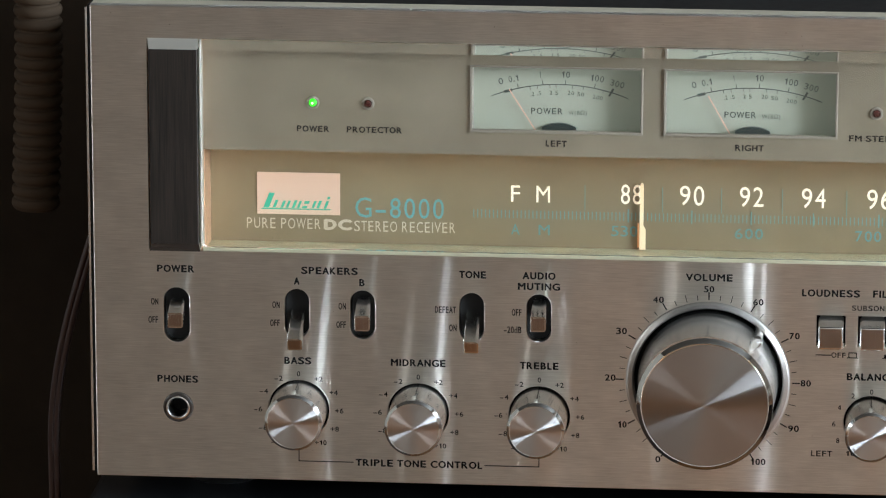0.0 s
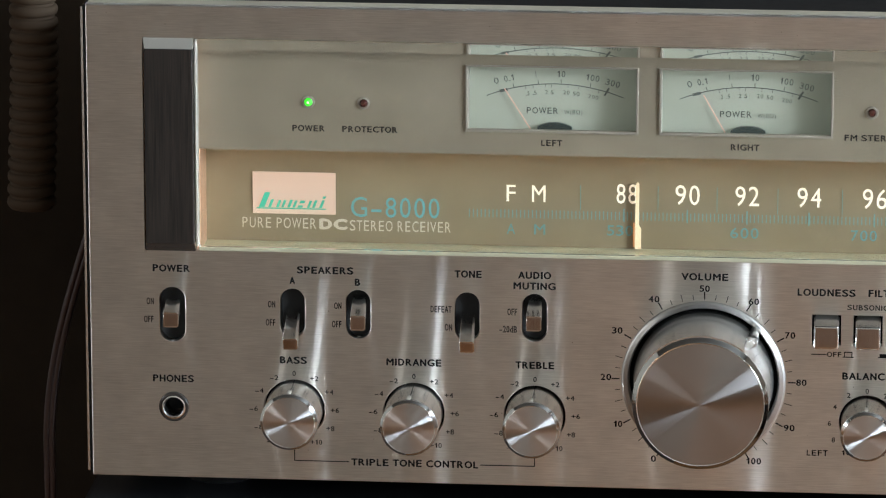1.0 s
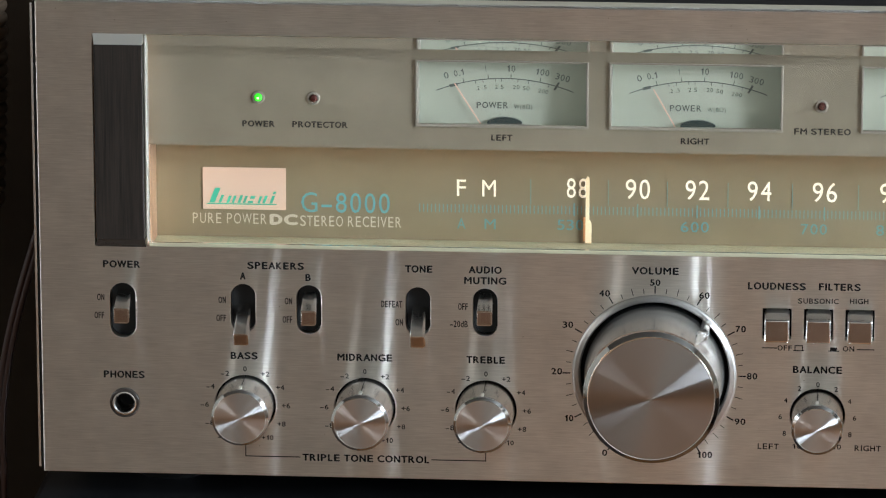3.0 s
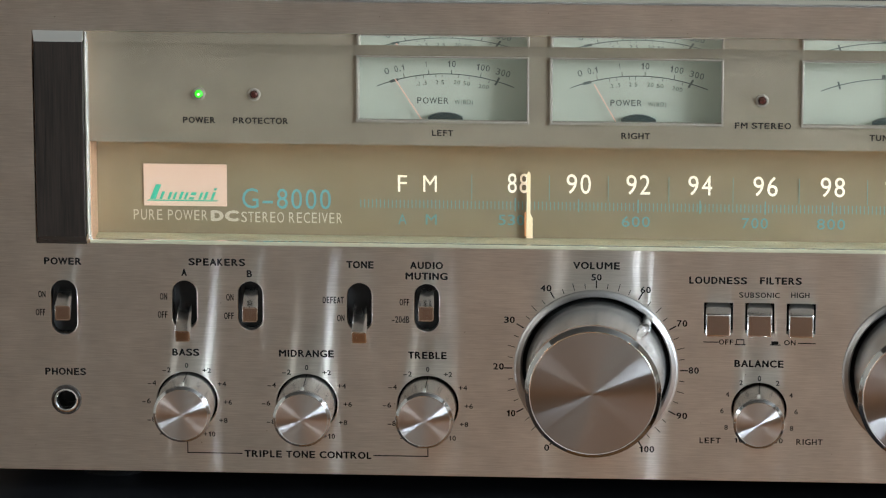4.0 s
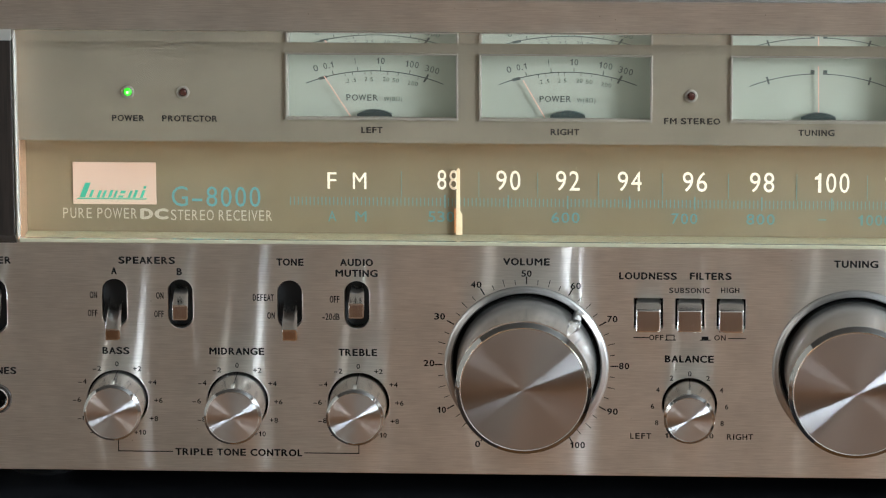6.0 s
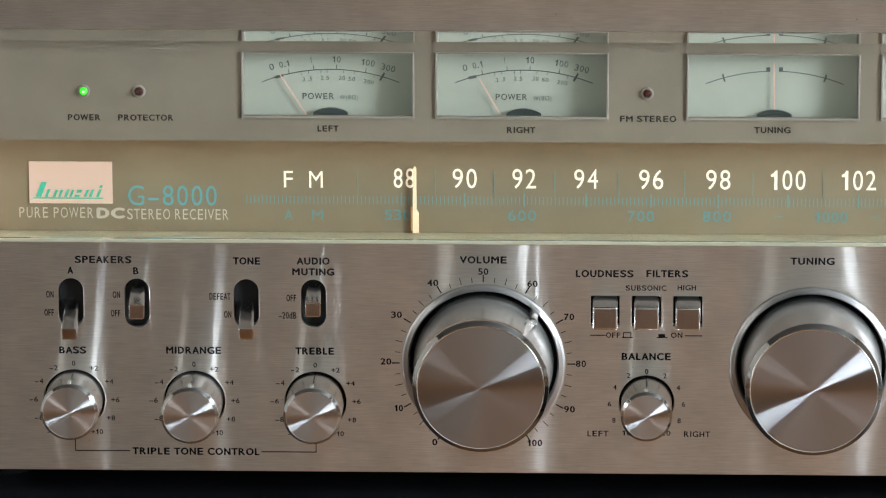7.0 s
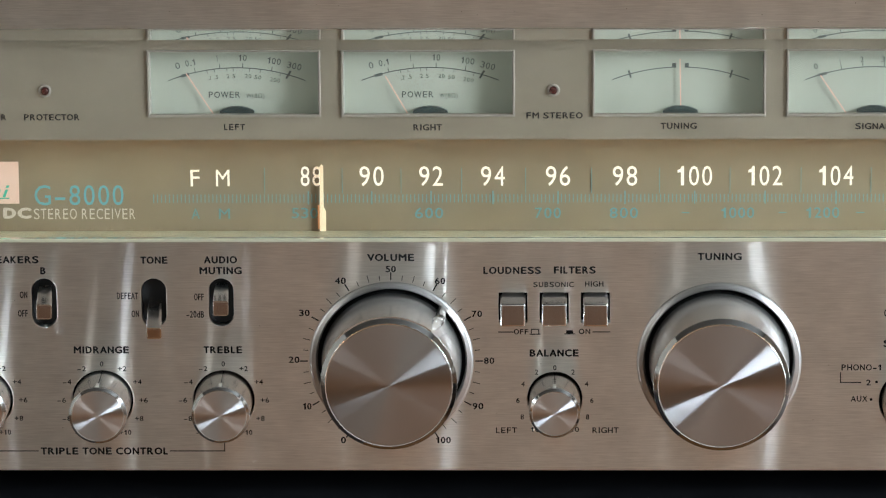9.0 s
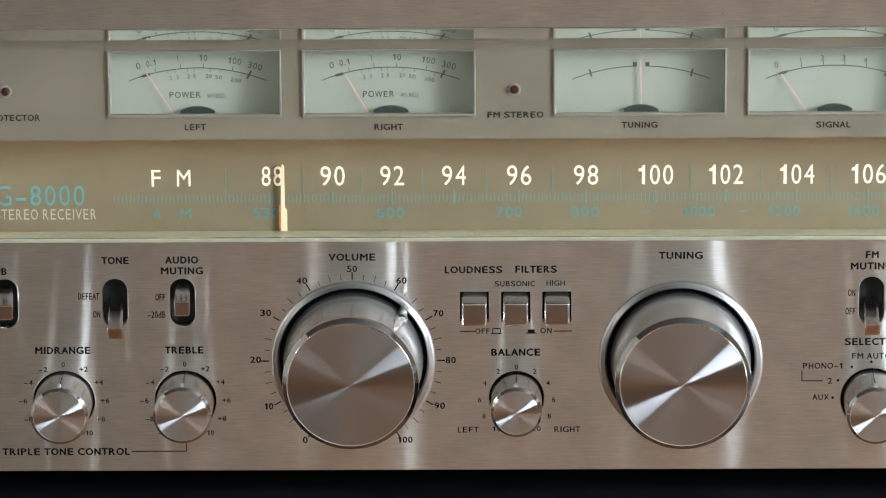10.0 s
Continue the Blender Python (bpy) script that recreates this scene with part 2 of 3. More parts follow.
@functools.lru_cache(None)
def glyph(c):
    """One character's outline: points (x from 0 to 1, z in cap heights) and faces."""
    if c == "1":
        pts = [(0.52, 0), (1, 0), (1, 1), (0.66, 1), (0.45, 0.86), (0, 0.80), (0, 0.66), (0.52, 0.68)]
        return pts, [tuple(range(8))]
    meshes = []
    for body in (c, "H"):
        cu = bpy.data.curves.new("glyph", "FONT")
        cu.body, cu.size, cu.resolution_u = body, 1.0, 3
        ob = bpy.data.objects.new("glyph", cu)
        me = bpy.data.meshes.new_from_object(ob)
        meshes.append(([v.co[:2] for v in me.vertices], [tuple(p.vertices) for p in me.polygons]))
        bpy.data.objects.remove(ob)
        bpy.data.curves.remove(cu)
        bpy.data.meshes.remove(me)
    (co, faces), (cap, _) = meshes
    lo, hi, high = min(p[0] for p in co), max(p[0] for p in co), max(p[1] for p in cap)
    return [((x - lo) / (hi - lo), z / high) for x, z in co], faces


def letters(words, cx, cz, height, width, y, mat, parent, weight=0.0, turn=0.0):
    """Printed words with even grotesque spacing, fitted to a box centred at cx, cz; weight thickens the strokes, in U."""
    spans, run = [], 0.0
    for c in words:
        wide = ADVANCE.get(c, 556)
        side = BEARING.get(c, 50) if c != "1" else 130
        spans.append((c, run + side, run + wide - side))
        run += wide + 40
    inked = [q for q in spans if q[0] != " "]
    x0, x1 = inked[0][1], inked[-1][2]
    shifts = [(0, 0)] if not weight else [(-weight, 0), (weight, 0), (0, -weight * 0.7), (0, weight * 0.7)]
    ca, sa = math.cos(radians(turn)), math.sin(radians(turn))
    k = (width - 2 * weight) / (x1 - x0)
    bm = bmesh.new()
    for i, (dx, dz) in enumerate(shifts):
        for c, a, b in inked:
            pts, faces = glyph(c)
            vs = []
            for u, v in pts:
                x = (a + u * (b - a) - (x0 + x1) / 2) * k + dx
                z = (v - 0.5) * (height - 1.4 * weight) + dz
                vs.append(bm.verts.new((cx + x * ca + z * sa, y - 0.5 - 0.05 * i, cz - x * sa + z * ca)))
            for f in faces:
                bm.faces.new([vs[j] for j in f])
    return part("lettering", bm, mat, parent)


# ---------------------------------------------------------------- the room
def slab(name, x0, x1, y0, y1, z0, z1, mat, label):
    return tagged(part(name, box(x0, x1, y0, y1, z0, z1), mat, metres=True), label, "", "", "structure")


X0, X1, Y0, Y1, Z0, Z1 = -2.3, 2.6, -3.4, 0.75, -0.55, 1.95
slab("floor", X0 - 0.1, X1 + 0.1, Y0 - 0.1, Y1 + 0.1, Z0 - 0.1, Z0, FLOORING, "warm oak floor of the room")
slab("ceiling", X0 - 0.1, X1 + 0.1, Y0 - 0.1, Y1 + 0.1, Z1, Z1 + 0.1, CEILING, "unseen ceiling, made dark for the metal's reflections")
slab("wall_north", X0 - 0.1, X1 + 0.1, Y1, Y1 + 0.1, Z0, Z1, PALE, "plain pale grey wall behind the stand")
slab("wall_south", X0 - 0.1, X1 + 0.1, Y0 - 0.1, Y0, Z0, Z1, PLASTER, "plain grey-brown wall")
for name, x, opening in (("wall_east", X1 + 0.06, rect(-2.2, -0.7, 0.3, 1.75)), ("wall_west", X0 - 0.06, rect(-2.05, -1.15, 0.4, 1.4))):
    wall = plate(rect(Y0, Y1, Z0, Z1), [opening], -0.06, 0.06)
    for v in wall.verts:
        v.co = (x + v.co.y, v.co.x, v.co.z)
    bmesh.ops.recalc_face_normals(wall, faces=wall.faces[:])
    tagged(part(name, wall, PLASTER, metres=True), "plain grey-brown wall with a window opening", "", "", "structure")

# the black shelf and the dark back of the stand
stand = tagged(new("tv_stand"), "black lacquered low stand carrying the receiver", "stand")
part("shelf_board", box(-0.0765, 0.95, -0.004, 0.62, -0.03, 0.0, 0.002), SHELF, stand, metres=True)
part("back_panel", box(-0.75, 0.95, 0.622, 0.64, -0.55, 0.9, 0.002), BACK, stand, "dark brown back panel", metres=True)
for x in (-0.0765, 0.93):
    part("side_panel", box(x, x + 0.02, 0.0, 0.62, -0.55, -0.03, 0.002), SHELF, stand, metres=True)

# ---------------------------------------------------------------- the receiver
receiver = tagged(new("stereo_receiver"), "silver brushed-aluminium vintage stereo receiver with lit dial, on a black shelf", "receiver")
LEFT, RIGHT, LOW, TOP = -361, 2346, -53, 799      # the faceplate
WL, WR, WB, WT = -261, 2246, 363, 742             # the window's opening

TOGGLES = [(-215, 196, 295, 22.5, -207, 256, 0), (-2, 209, 297, 21.5, 2, 216, 1), (114, 209, 297, 21.5, 121, 258, 0),
           (306, 209, 297, 21.5, 311, 218, 1), (424, 211, 297, 21.5, 428, 264, 0), (1627, 208, 296, 21.5, 1624, 220, 1)]
BUTTONS = [934, 1006, 1078]
SMALL = [("bass", 0, 77, 54, 51, 88), ("midrange", 212, 76, 54, 51, 101), ("treble", 425.5, 76, 54, 51, 99),
         ("balance", 1007, 79, 48, 45, 97), ("selector", 1630, 75, 55, 51, 112)]
BIG = [(721, 147.3, True), (1294.5, 145.5, False)]

holes = [rect(WL, WR, WB, WT)]
holes += [stadium(x, z0, z1, r) for x, z0, z1, r, *_ in TOGGLES]
holes += [rect(x - 25, x + 25, 217, 271) for x in BUTTONS]
holes += [circle(x, z, r, 72) for _, x, z, r, *_ in SMALL] + [circle(x, z, 134, 96) for x, z, _ in BIG] + [circle(-214, 77, 20, 40)]
faceplate = part("faceplate", plate(rect(LEFT, RIGHT, LOW, TOP), holes, 0, 20, 1.5), ALU, receiver, "brushed aluminium front plate")
part("top_edge", box(LEFT, RIGHT, 20.3, 60, 776, TOP - 0.3, 0.8), CHAMPAGNE, faceplate, "aluminium top edge, cream reflected light put into its colour")
part("side_strip", box(LEFT - 9, LEFT - 5, 1, 60, LOW + 8, TOP - 4, 1.0), RIM, faceplate, "thin bright side strip")
part("side_groove", box(LEFT - 5, LEFT, 6, 60, LOW + 4, TOP - 2), BLACK, faceplate, "dark groove beside the front plate")

part("sub_panel", box(LEFT + 12, RIGHT - 12, 44, 60, LOW + 6, 340), BLACK, receiver, "black panel behind the controls")
part("cabinet", box(LEFT + 14, RIGHT - 14, 175, 2100, LOW + 4, 745, 4), BLACK_METAL, receiver, "black steel cabinet")
cavity = bmesh.new()
box(WL - 20, WR + 20, 20.5, 175, WT + 4, WT + 14, 0, cavity)
box(WL - 20, WR + 20, 22, 175, 341, 347, 0, cavity)
part("window_lining", cavity, FROST, receiver, "pale lining above and below the dial")
part("lining_end", box(WL - 20, -178, 21, 175, 347.5, WT + 3), COPPER, receiver)
part("lining_end", box(WR - 83, WR + 20, 21, 175, 347.5, WT + 3), COPPER, receiver)
for x in (LEFT + 200, RIGHT - 200):
    for y in (220, 1850):
        foot = bmesh.new()
        bmesh.ops.create_cone(foot, cap_ends=True, segments=40, radius1=62, radius2=70, depth=64)
        for v in foot.verts:
            v.co = (v.co.x + x, v.co.y + y, v.co.z - BASE + 32)
        part("foot", foot, BLACK, receiver, "black rubber foot")


# window: end blocks, pane, meter panel, dial
def end_block(x0, x1):
    block = part("end_block", box(x0 + 4, x1 - 1, -16, 22, WB + 15, WT - 16, 0.6), DARK_WOOD, receiver, "dark end block of the window")
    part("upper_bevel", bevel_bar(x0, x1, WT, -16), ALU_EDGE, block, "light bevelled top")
    # The foot's dark reflection is painted as a near-black colour.
    part("lower_bevel", bevel_bar(x0, x1, WB - 2, 17), DARK_GLOSS, block, "polished bevelled foot, its dark reflection put into the colour")


def bevel_bar(x0, x1, z, dz):
    bm = bmesh.new()
    ring = [[bm.verts.new((x, y, zz)) for y, zz in ((0, z), (-16, z + dz), (20, z + dz), (20, z))] for x in (x0, x1)]
    for v in ring[0][1:3]:
        v.co.x += 5
    a, b = ring
    faces = [bm.faces.new(a), bm.faces.new(b[::-1])] + [bm.faces.new((a[i], b[i], b[(i + 1) % 4], a[(i + 1) % 4])) for i in range(4)]
    bmesh.ops.recalc_face_normals(bm, faces=faces)
    return bm


end_block(WL, -172)
end_block(WR - 89, WR)

GX0, GX1, GF, GB, GC, PB = -166.5, WR - 94.5, -18.5, 12.0, 15.0, WB + 8
bm = bmesh.new()
front = [bm.verts.new(p) for p in ((GX0 + 5, GF, PB + 3), (GX1 - 5, GF, PB + 3), (GX1 - 5, GF, WT - GC), (GX0 + 5, GF, WT - GC))]
mid = [bm.verts.new(p) for p in ((GX0, 0, PB), (GX1, 0, PB), (GX1, 0, WT), (GX0, 0, WT))]
back = [bm.verts.new((v.co.x, GB, v.co.z)) for v in mid]
bm.faces.new(front)
bm.faces.new(back[::-1])
for a, b in ((front, mid), (mid, back)):
    for i in range(4):
        bm.faces.new((a[i], b[i], b[(i + 1) % 4], a[(i + 1) % 4]))
bmesh.ops.recalc_face_normals(bm, faces=bm.faces[:])
pane = part("window_pane", bm, GLASS, receiver, "thick clear acrylic pane with bevelled edges")
pane.visible_shadow = False
part("pane_edge", box(GX0, GX1, -5, GB, WB + 0.5, PB - 0.3, 1.0), FROST, pane, "pale green frosted lower edge")
for x in (GX0 - 4.8, GX1 + 0.3):
    part("pane_end", box(x + 1.2, x + 3.2, -4, GB, PB, WT - 1, 0.5), FRAME, pane, "pale frosted end of the pane")

MP, MF, DP = 65.0, 100.0, 150.0                    # depths of the meter panel, the meter cards and the dial
METERS = [(302, 596, "power"), (640, 934, "power"), (1077, 1370, "tuning"), (1414, 1708, "signal")]
MB, MT = 579, 690
meter_panel = part("meter_panel", plate(rect(-177, WR - 84, 533, 745), [rect(a, b, MB, MT) for a, b, _ in METERS], MP, MP + 6, 0.6), SILVER, receiver, "champagne-silver panel round the meters")


def meter(x0, x1, kind, needle):
    c = (x0 + x1) / 2 + 3
    card = part("meter", box(x0 - 12, x1 + 12, MF, MF + 4, MB - 18, MT + 10), METER_FACE, receiver, "pale green lit meter with a salmon needle")
    frame_bm = plate(rect(x0 - 4, x1 + 4, MB - 5, MT + 3), [rect(x0, x1, MB, MT)], MP - 4, MP - 0.3, 1.0)
    part("meter_frame", frame_bm, FRAME, card, "thin bright frame")
    part("meter_box", plate(rect(x0 - 12, x1 + 12, MB - 18, MT + 10), [rect(x0, x1, MB - 11, MT)], MP + 6.5, MF - 0.5), FRAME, card)
    R, y = 325.0, MF
    a = math.asin(120 / R)
    cz = 654 - R
    gap = 0.034
    marks = bmesh.new()
    if kind == "tuning":
        arc(c, cz, R, -a, -gap, 1.6, y, 20, marks)
        arc(c, cz, R, gap, a, 1.6, y, 20, marks)
        for s in (-1, 1):
            prism(rect(c + s * 11 - 3.5, c + s * 11 + 3.5, 653, 661), y - 0.5, y, marks)
            u = s * 0.275
            stroke(c + (R - 7) * math.sin(u), cz + (R - 7) * math.cos(u), c + (R + 7) * math.sin(u), cz + (R + 7) * math.cos(u), 3.2, y - 0.2, marks)
    else:
        arc(c, cz, R, -a, a, 1.6, y, 40, marks)
        u = -0.281
        stroke(c + R * math.sin(u) - 7, cz + R * math.cos(u) - 2, c + R * math.sin(u) + 7, cz + R * math.cos(u) + 1.5, 5.0, y - 0.2, marks)
        u = 0.279
        stroke(c + (R - 7) * math.sin(u) - 1, cz + (R - 7) * math.cos(u), c + (R + 7) * math.sin(u) + 3, cz + (R + 7) * math.cos(u), 3.6, y - 0.2, marks)
        ticks = (-72, -29, 10.5, 61) if kind == "power" else (-57, -20, 17, 54)
        for dx in ticks:
            u = math.asin(dx / R)
            stroke(c + R * math.sin(u), cz + R * math.cos(u), c + (R + 8) * math.sin(u), cz + (R + 8) * math.cos(u), 1.3, y - 0.1, marks)
        if kind == "power":
            for dx in (-52, -39, -17, -6, 23, 42, 77):
                u = math.asin(dx / R)
                stroke(c + R * math.sin(u), cz + R * math.cos(u), c + (R - 6) * math.sin(u), cz + (R - 6) * math.cos(u), 0.9, y - 0.1, marks)
    tagged(part("scale_marks", marks, METER_INK, card, "fine dark scale arc and ticks"), kind="stuff")
    if kind == "power":
        for s, dx, z, w, t in (("0", -103, 658, 8, -15), ("0.1", -81, 663, 17, -12), ("1", -34, 671, 1.7, -4), ("10", 11, 672, 14, 2), ("100", 66, 666, 23, 9), ("300", 101, 657, 25, 14)):
            letters(s, c + dx, z, 11, w, y, METER_INK, card, 0.0, t)
        for s, dx, z, w, t in ((".2", -48, 636, 7, -7), (".5", -36, 637.5, 7, -5), ("2", -15, 639, 5, -2), ("5", -5, 639, 5, 0), ("20", 20, 639, 11, 3), ("50", 37, 637, 12, 5), ("200", 67, 632, 18, 10)):
            letters(s, c + dx, z, 7, w, y, METER_INK, card, 0.0, t)
        letters("POWER", c - 22, 606, 11, 55, y, METER_INK, card, 0.1)
        letters("W(8\u03a9)", c + 32, 604, 7.5, 32, y, METER_INK, card)
    if kind == "signal":
        for i, (s, dx, z, t) in enumerate((("0", -102, 655, -15), ("1", -60, 663, -9), ("2", -22, 667, -3), ("3", 15, 667, 3), ("4", 53, 662, 9))):
            letters(s, c + dx, z, 10, 1.7 if s == "1" else 6.5, y, METER_INK, card, 0.0, t)
    hub = [(c + 61 * math.sin(u), 525.5 + 61 * math.cos(u)) for u in np.linspace(-0.52, 0.52, 24)]
    part("hub", prism([(c - 31, MB - 13)] + hub + [(c + 31, MB - 13)], MF - 9, MF - 3), HUB, card, "dark needle hub cover")
    x0n, z0n, x1n, z1n = needle
    part("needle", stroke(c + x0n, z0n, c + x1n, z1n, 1.7, MF - 5, None, 1.0), NEEDLE, card)
    return card


for (a, b, kind), ndl in zip(METERS, ((-40, 570, -88, 645), (-38, 570, -78, 640), (1, 570, -1, 669), (-47, 570, -94, 640))):
    meter(a, b, kind, ndl)

# indicator lamps on the meter panel
for x, mat, lit in ((22, LED_GREEN, True), (119, LED_RED, False), (1005, LED_RED, False)):
    lens = part("indicator_lamp", lathe(x, 621, [(0, MP - 7), (4, MP - 6.5), (6.5, MP - 4), (7, MP)], 32), mat, receiver,
                "lit green indicator lamp" if lit else "unlit dark red indicator lamp")
    part("lamp_ring", lathe(x, 621, [(7, MP), (8, MP - 3), (10.5, MP - 2.5), (11.5, MP - 0.3)], 32), FRAME, lens)
    if lit:
        part("lamp_core", lathe(x, 621, [(0, MP - 8), (2.4, MP - 7.3)], 24), LED_CORE, lens)
for s, x, z, w in (("POWER", 22, 574, 57), ("PROTECTOR", 130, 574, 97), ("LEFT", 449, 556, 37), ("RIGHT", 786, 555, 50), ("FM STEREO", 1007, 576, 98), ("TUNING", 1223, 557, 63), ("SIGNAL", 1560, 556, 60)):
    letters(s, x, z, 11, w, MP, INK, meter_panel, 0.5)

# dial
dial = part("dial_plate", box(-177, WR - 86, DP, DP + 6, 347.5, 600), DIAL, receiver, "olive dial plate with white and teal figures")
part("dial_end", box(-177.5, -171, MP + 7, DP - 0.5, 347.5, 532), COPPER, dial)
part("dial_lamp", box(-150, WR - 110, 112, 122, 548, 553), glowing("dial_lamp_glow", (1.0, 0.58, 0.25), 7.0), dial, "warm dial lamp strip")
letters("F", 372, 444, 30, 16, DP, WHITE_GLOW, dial)
letters("M", 421, 444, 30, 24, DP, WHITE_GLOW, dial)
for s, x, w in (("88", 577, 37), ("90", 684, 43), ("92", 789, 42), ("94", 898, 42), ("96", 1013, 43), ("98", 1131, 43), ("100", 1254, 61), ("102", 1378, 60), ("104", 1503, 60), ("106", 1629, 60)):
    letters(s, x, 447, 35, w, DP, WHITE_GLOW, dial)
letters("A", 372, 379, 19, 15, DP, TEAL_SOFT, dial, 0.25)
letters("M", 423, 379, 19, 20, DP, TEAL_SOFT, dial, 0.25)
for s, x, w in (("530", 565, 46), ("600", 785, 50), ("700", 995, 46), ("800", 1129, 50), ("1000", 1330, 58), ("1200", 1480, 58), ("1400", 1619, 58)):
    letters(s, x, 380, 19, w, DP, TEAL_SOFT, dial, 0.3)
marks = bmesh.new()
for x in (1238, 1409, 1546):
    stroke(x - 7, 380, x + 7, 380, 2, DP, marks)
tagged(part("scale_dashes", marks, TEAL_SOFT, dial), kind="stuff")
marks = bmesh.new()
for i in range(195):
    x = 298 + 7.0 * i
    stroke(x, 399, x, 414, 1.6, DP, marks)
for x in (572, 684, 789, 898, 1013, 1131, 1254, 1378, 1503, 1629):
    stroke(x, 396, x, 420, 2.4, DP - 0.6, marks)
for x in (495, 632, 736, 843, 956, 1072, 1192, 1316, 1441, 1564):
    stroke(x, 416, x, 462, 1.2, DP - 0.6, marks)
tagged(part("scale_marks", marks, TEAL_DIM, dial, "fine blue-grey tuning scale"), kind="stuff")
badge = part("badge", box(-88, 60, DP - 2, DP, 398, 474), PINK_GLOW, dial, "lit pale pink badge with green strokes")
for x, z, w, h in ((-72, 410, 10, 27), (-58, 410, 5, 14), (-44, 410, 5, 13), (-35, 410, 4.5, 13), (-24, 410, 5, 14), (-15, 410, 4.5, 13), (-4, 410, 9, 4), (0, 418, 9, 5),
                   (11, 410, 4.5, 13), (20, 410, 5, 14), (33, 410, 5, 14), (39, 427, 5, 4.5)):
    part("badge_stroke", prism([(x - w / 2, z), (x + w / 2, z), (x + w / 2 + h * 0.4, z + h), (x - w / 2 + h * 0.4, z + h)], DP - 3, DP - 2.1), GREEN_INK, badge)
part("badge_stroke", prism([(-82, 407), (42, 407), (44, 409), (-80, 409)], DP - 3, DP - 2.1), GREEN_INK, badge)
letters("G-8000", 166, 413, 36, 158, DP, TEAL, dial, 0.0)
letters("PURE POWER", -41, 381, 19, 132, DP, CREAM_INK, dial)
letters("DC", 56, 380.5, 20, 51, DP, CREAM_INK, dial, 2.0)
letters("STEREO RECEIVER", 175, 379, 19, 180, DP, CREAM_INK, dial)
pointer = part("dial_pointer", prism([(592, 349), (603, 349), (603, 385), (599, 392), (599, 466), (596, 470), (593, 466)], DP - 9, DP - 5), WARM_GLOW, dial, "glowing cream dial pointer")
part("pointer_stem", box(588.5, 591.5, DP - 5, DP - 1, 352, 395), glowing("pointer_lamp_glow", (1.0, 0.42, 0.14), 0.35, (0.3, 0.15, 0.08)), pointer, "orange lit stem")

# ---------------------------------------------------------------- controls
def toggle(x, z0, z1, r, tx, tz, down):
    liner = part("switch_slot", prism(stadium(x, z0 + 0.5, z1 - 0.5, r - 0.5), 19, 42), BLACK, receiver, "black slot of a lever switch")
    cz, p = (z0 + z1) / 2, 78
    high, rake, wide, lift = (22, 0.38, 13.0, 0) if down else (27, 0.02, 13.5, 24)
    bm = bmesh.new()
    root = [bm.verts.new((x + sx * 11, 38, cz + lift + sz * 11)) for sx, sz in ((-1, -1), (1, -1), (1, 1), (-1, 1))]
    tip = [bm.verts.new((tx + sx * wide, -p + (high * rake if sz < 0 else 0), tz + sz * high / 2)) for sx, sz in ((-1, -1), (1, -1), (1, 1), (-1, 1))]
    bm.faces.new(root)
    bm.faces.new(tip[::-1])
    for k in range(4):
        bm.faces.new((root[k], tip[k], tip[(k + 1) % 4], root[(k + 1) % 4]))
    bmesh.ops.recalc_face_normals(bm, faces=bm.faces[:])
    round_edge = bm.edges.get((root[2], tip[2])), bm.edges.get((root[1], tip[1]))
    crisp = [e for e in bm.edges if e not in round_edge]
    bmesh.ops.bevel(bm, geom=list(round_edge), offset=5.0, segments=6, affect="EDGES", profile=0.5)
    bmesh.ops.bevel(bm, geom=[e for e in crisp if e.is_valid], offset=1.2, segments=2, affect="EDGES", profile=0.5)
    for f in bm.faces:
        f.smooth = f.calc_area() < 120
    lever = part("lever", bm, SATIN, liner, "satin chrome flat switch lever")
    h, slope = high / 2 - 2.5, rake
    tip_face = box(tx - wide + 2.5, tx + wide - 2.5, -p - 0.7, -p + 0.5, tz - h, tz + h, 0.3)
    for v in tip_face.verts:
        v.co.y += (tz + high / 2 - v.co.z) * slope
    # Added sheet that carries the tip's dark reflection as colour.
    part("tip_face", tip_face, DARK_FRONT, lever, "brushed tip, its dark reflection put into the colour")


for tg in TOGGLES:
    toggle(*tg)

for x in BUTTONS:
    bm = box(x - 21.5, x + 22, -38, 30, 219.5, 261, 3.0)
    for f in bm.faces:
        f.smooth = f.calc_area() < 300
    for v in bm.verts:
        if v.co.y > 0 and v.co.z > 250:
            v.co.z += 10
    b = part("push_button", bm, SATIN, receiver, "square polished push button")
    part("button_face", box(x - 18, x + 18.5, -38.5, -37, 223, 257.5, 0.4), DARK_FRONT, b, "dark brushed face")
    part("button_slot", box(x - 24.5, x + 24.5, 21, 43, 217.5, 270.5), BLACK, b)


def dome(r, y, sag, n=10):
    """A slightly domed turned face, from its edge to its middle."""
    return [(r * (1 - i / n), y - sag * (1 - (1 - i / n) ** 2)) for i in range(n + 1)]


def face_mesh(x, z, r, y, sag, n):
    bm = lathe(x, z, dome(r, y, sag), n)
    for e in bm.edges:
        e.smooth = True
    return bm


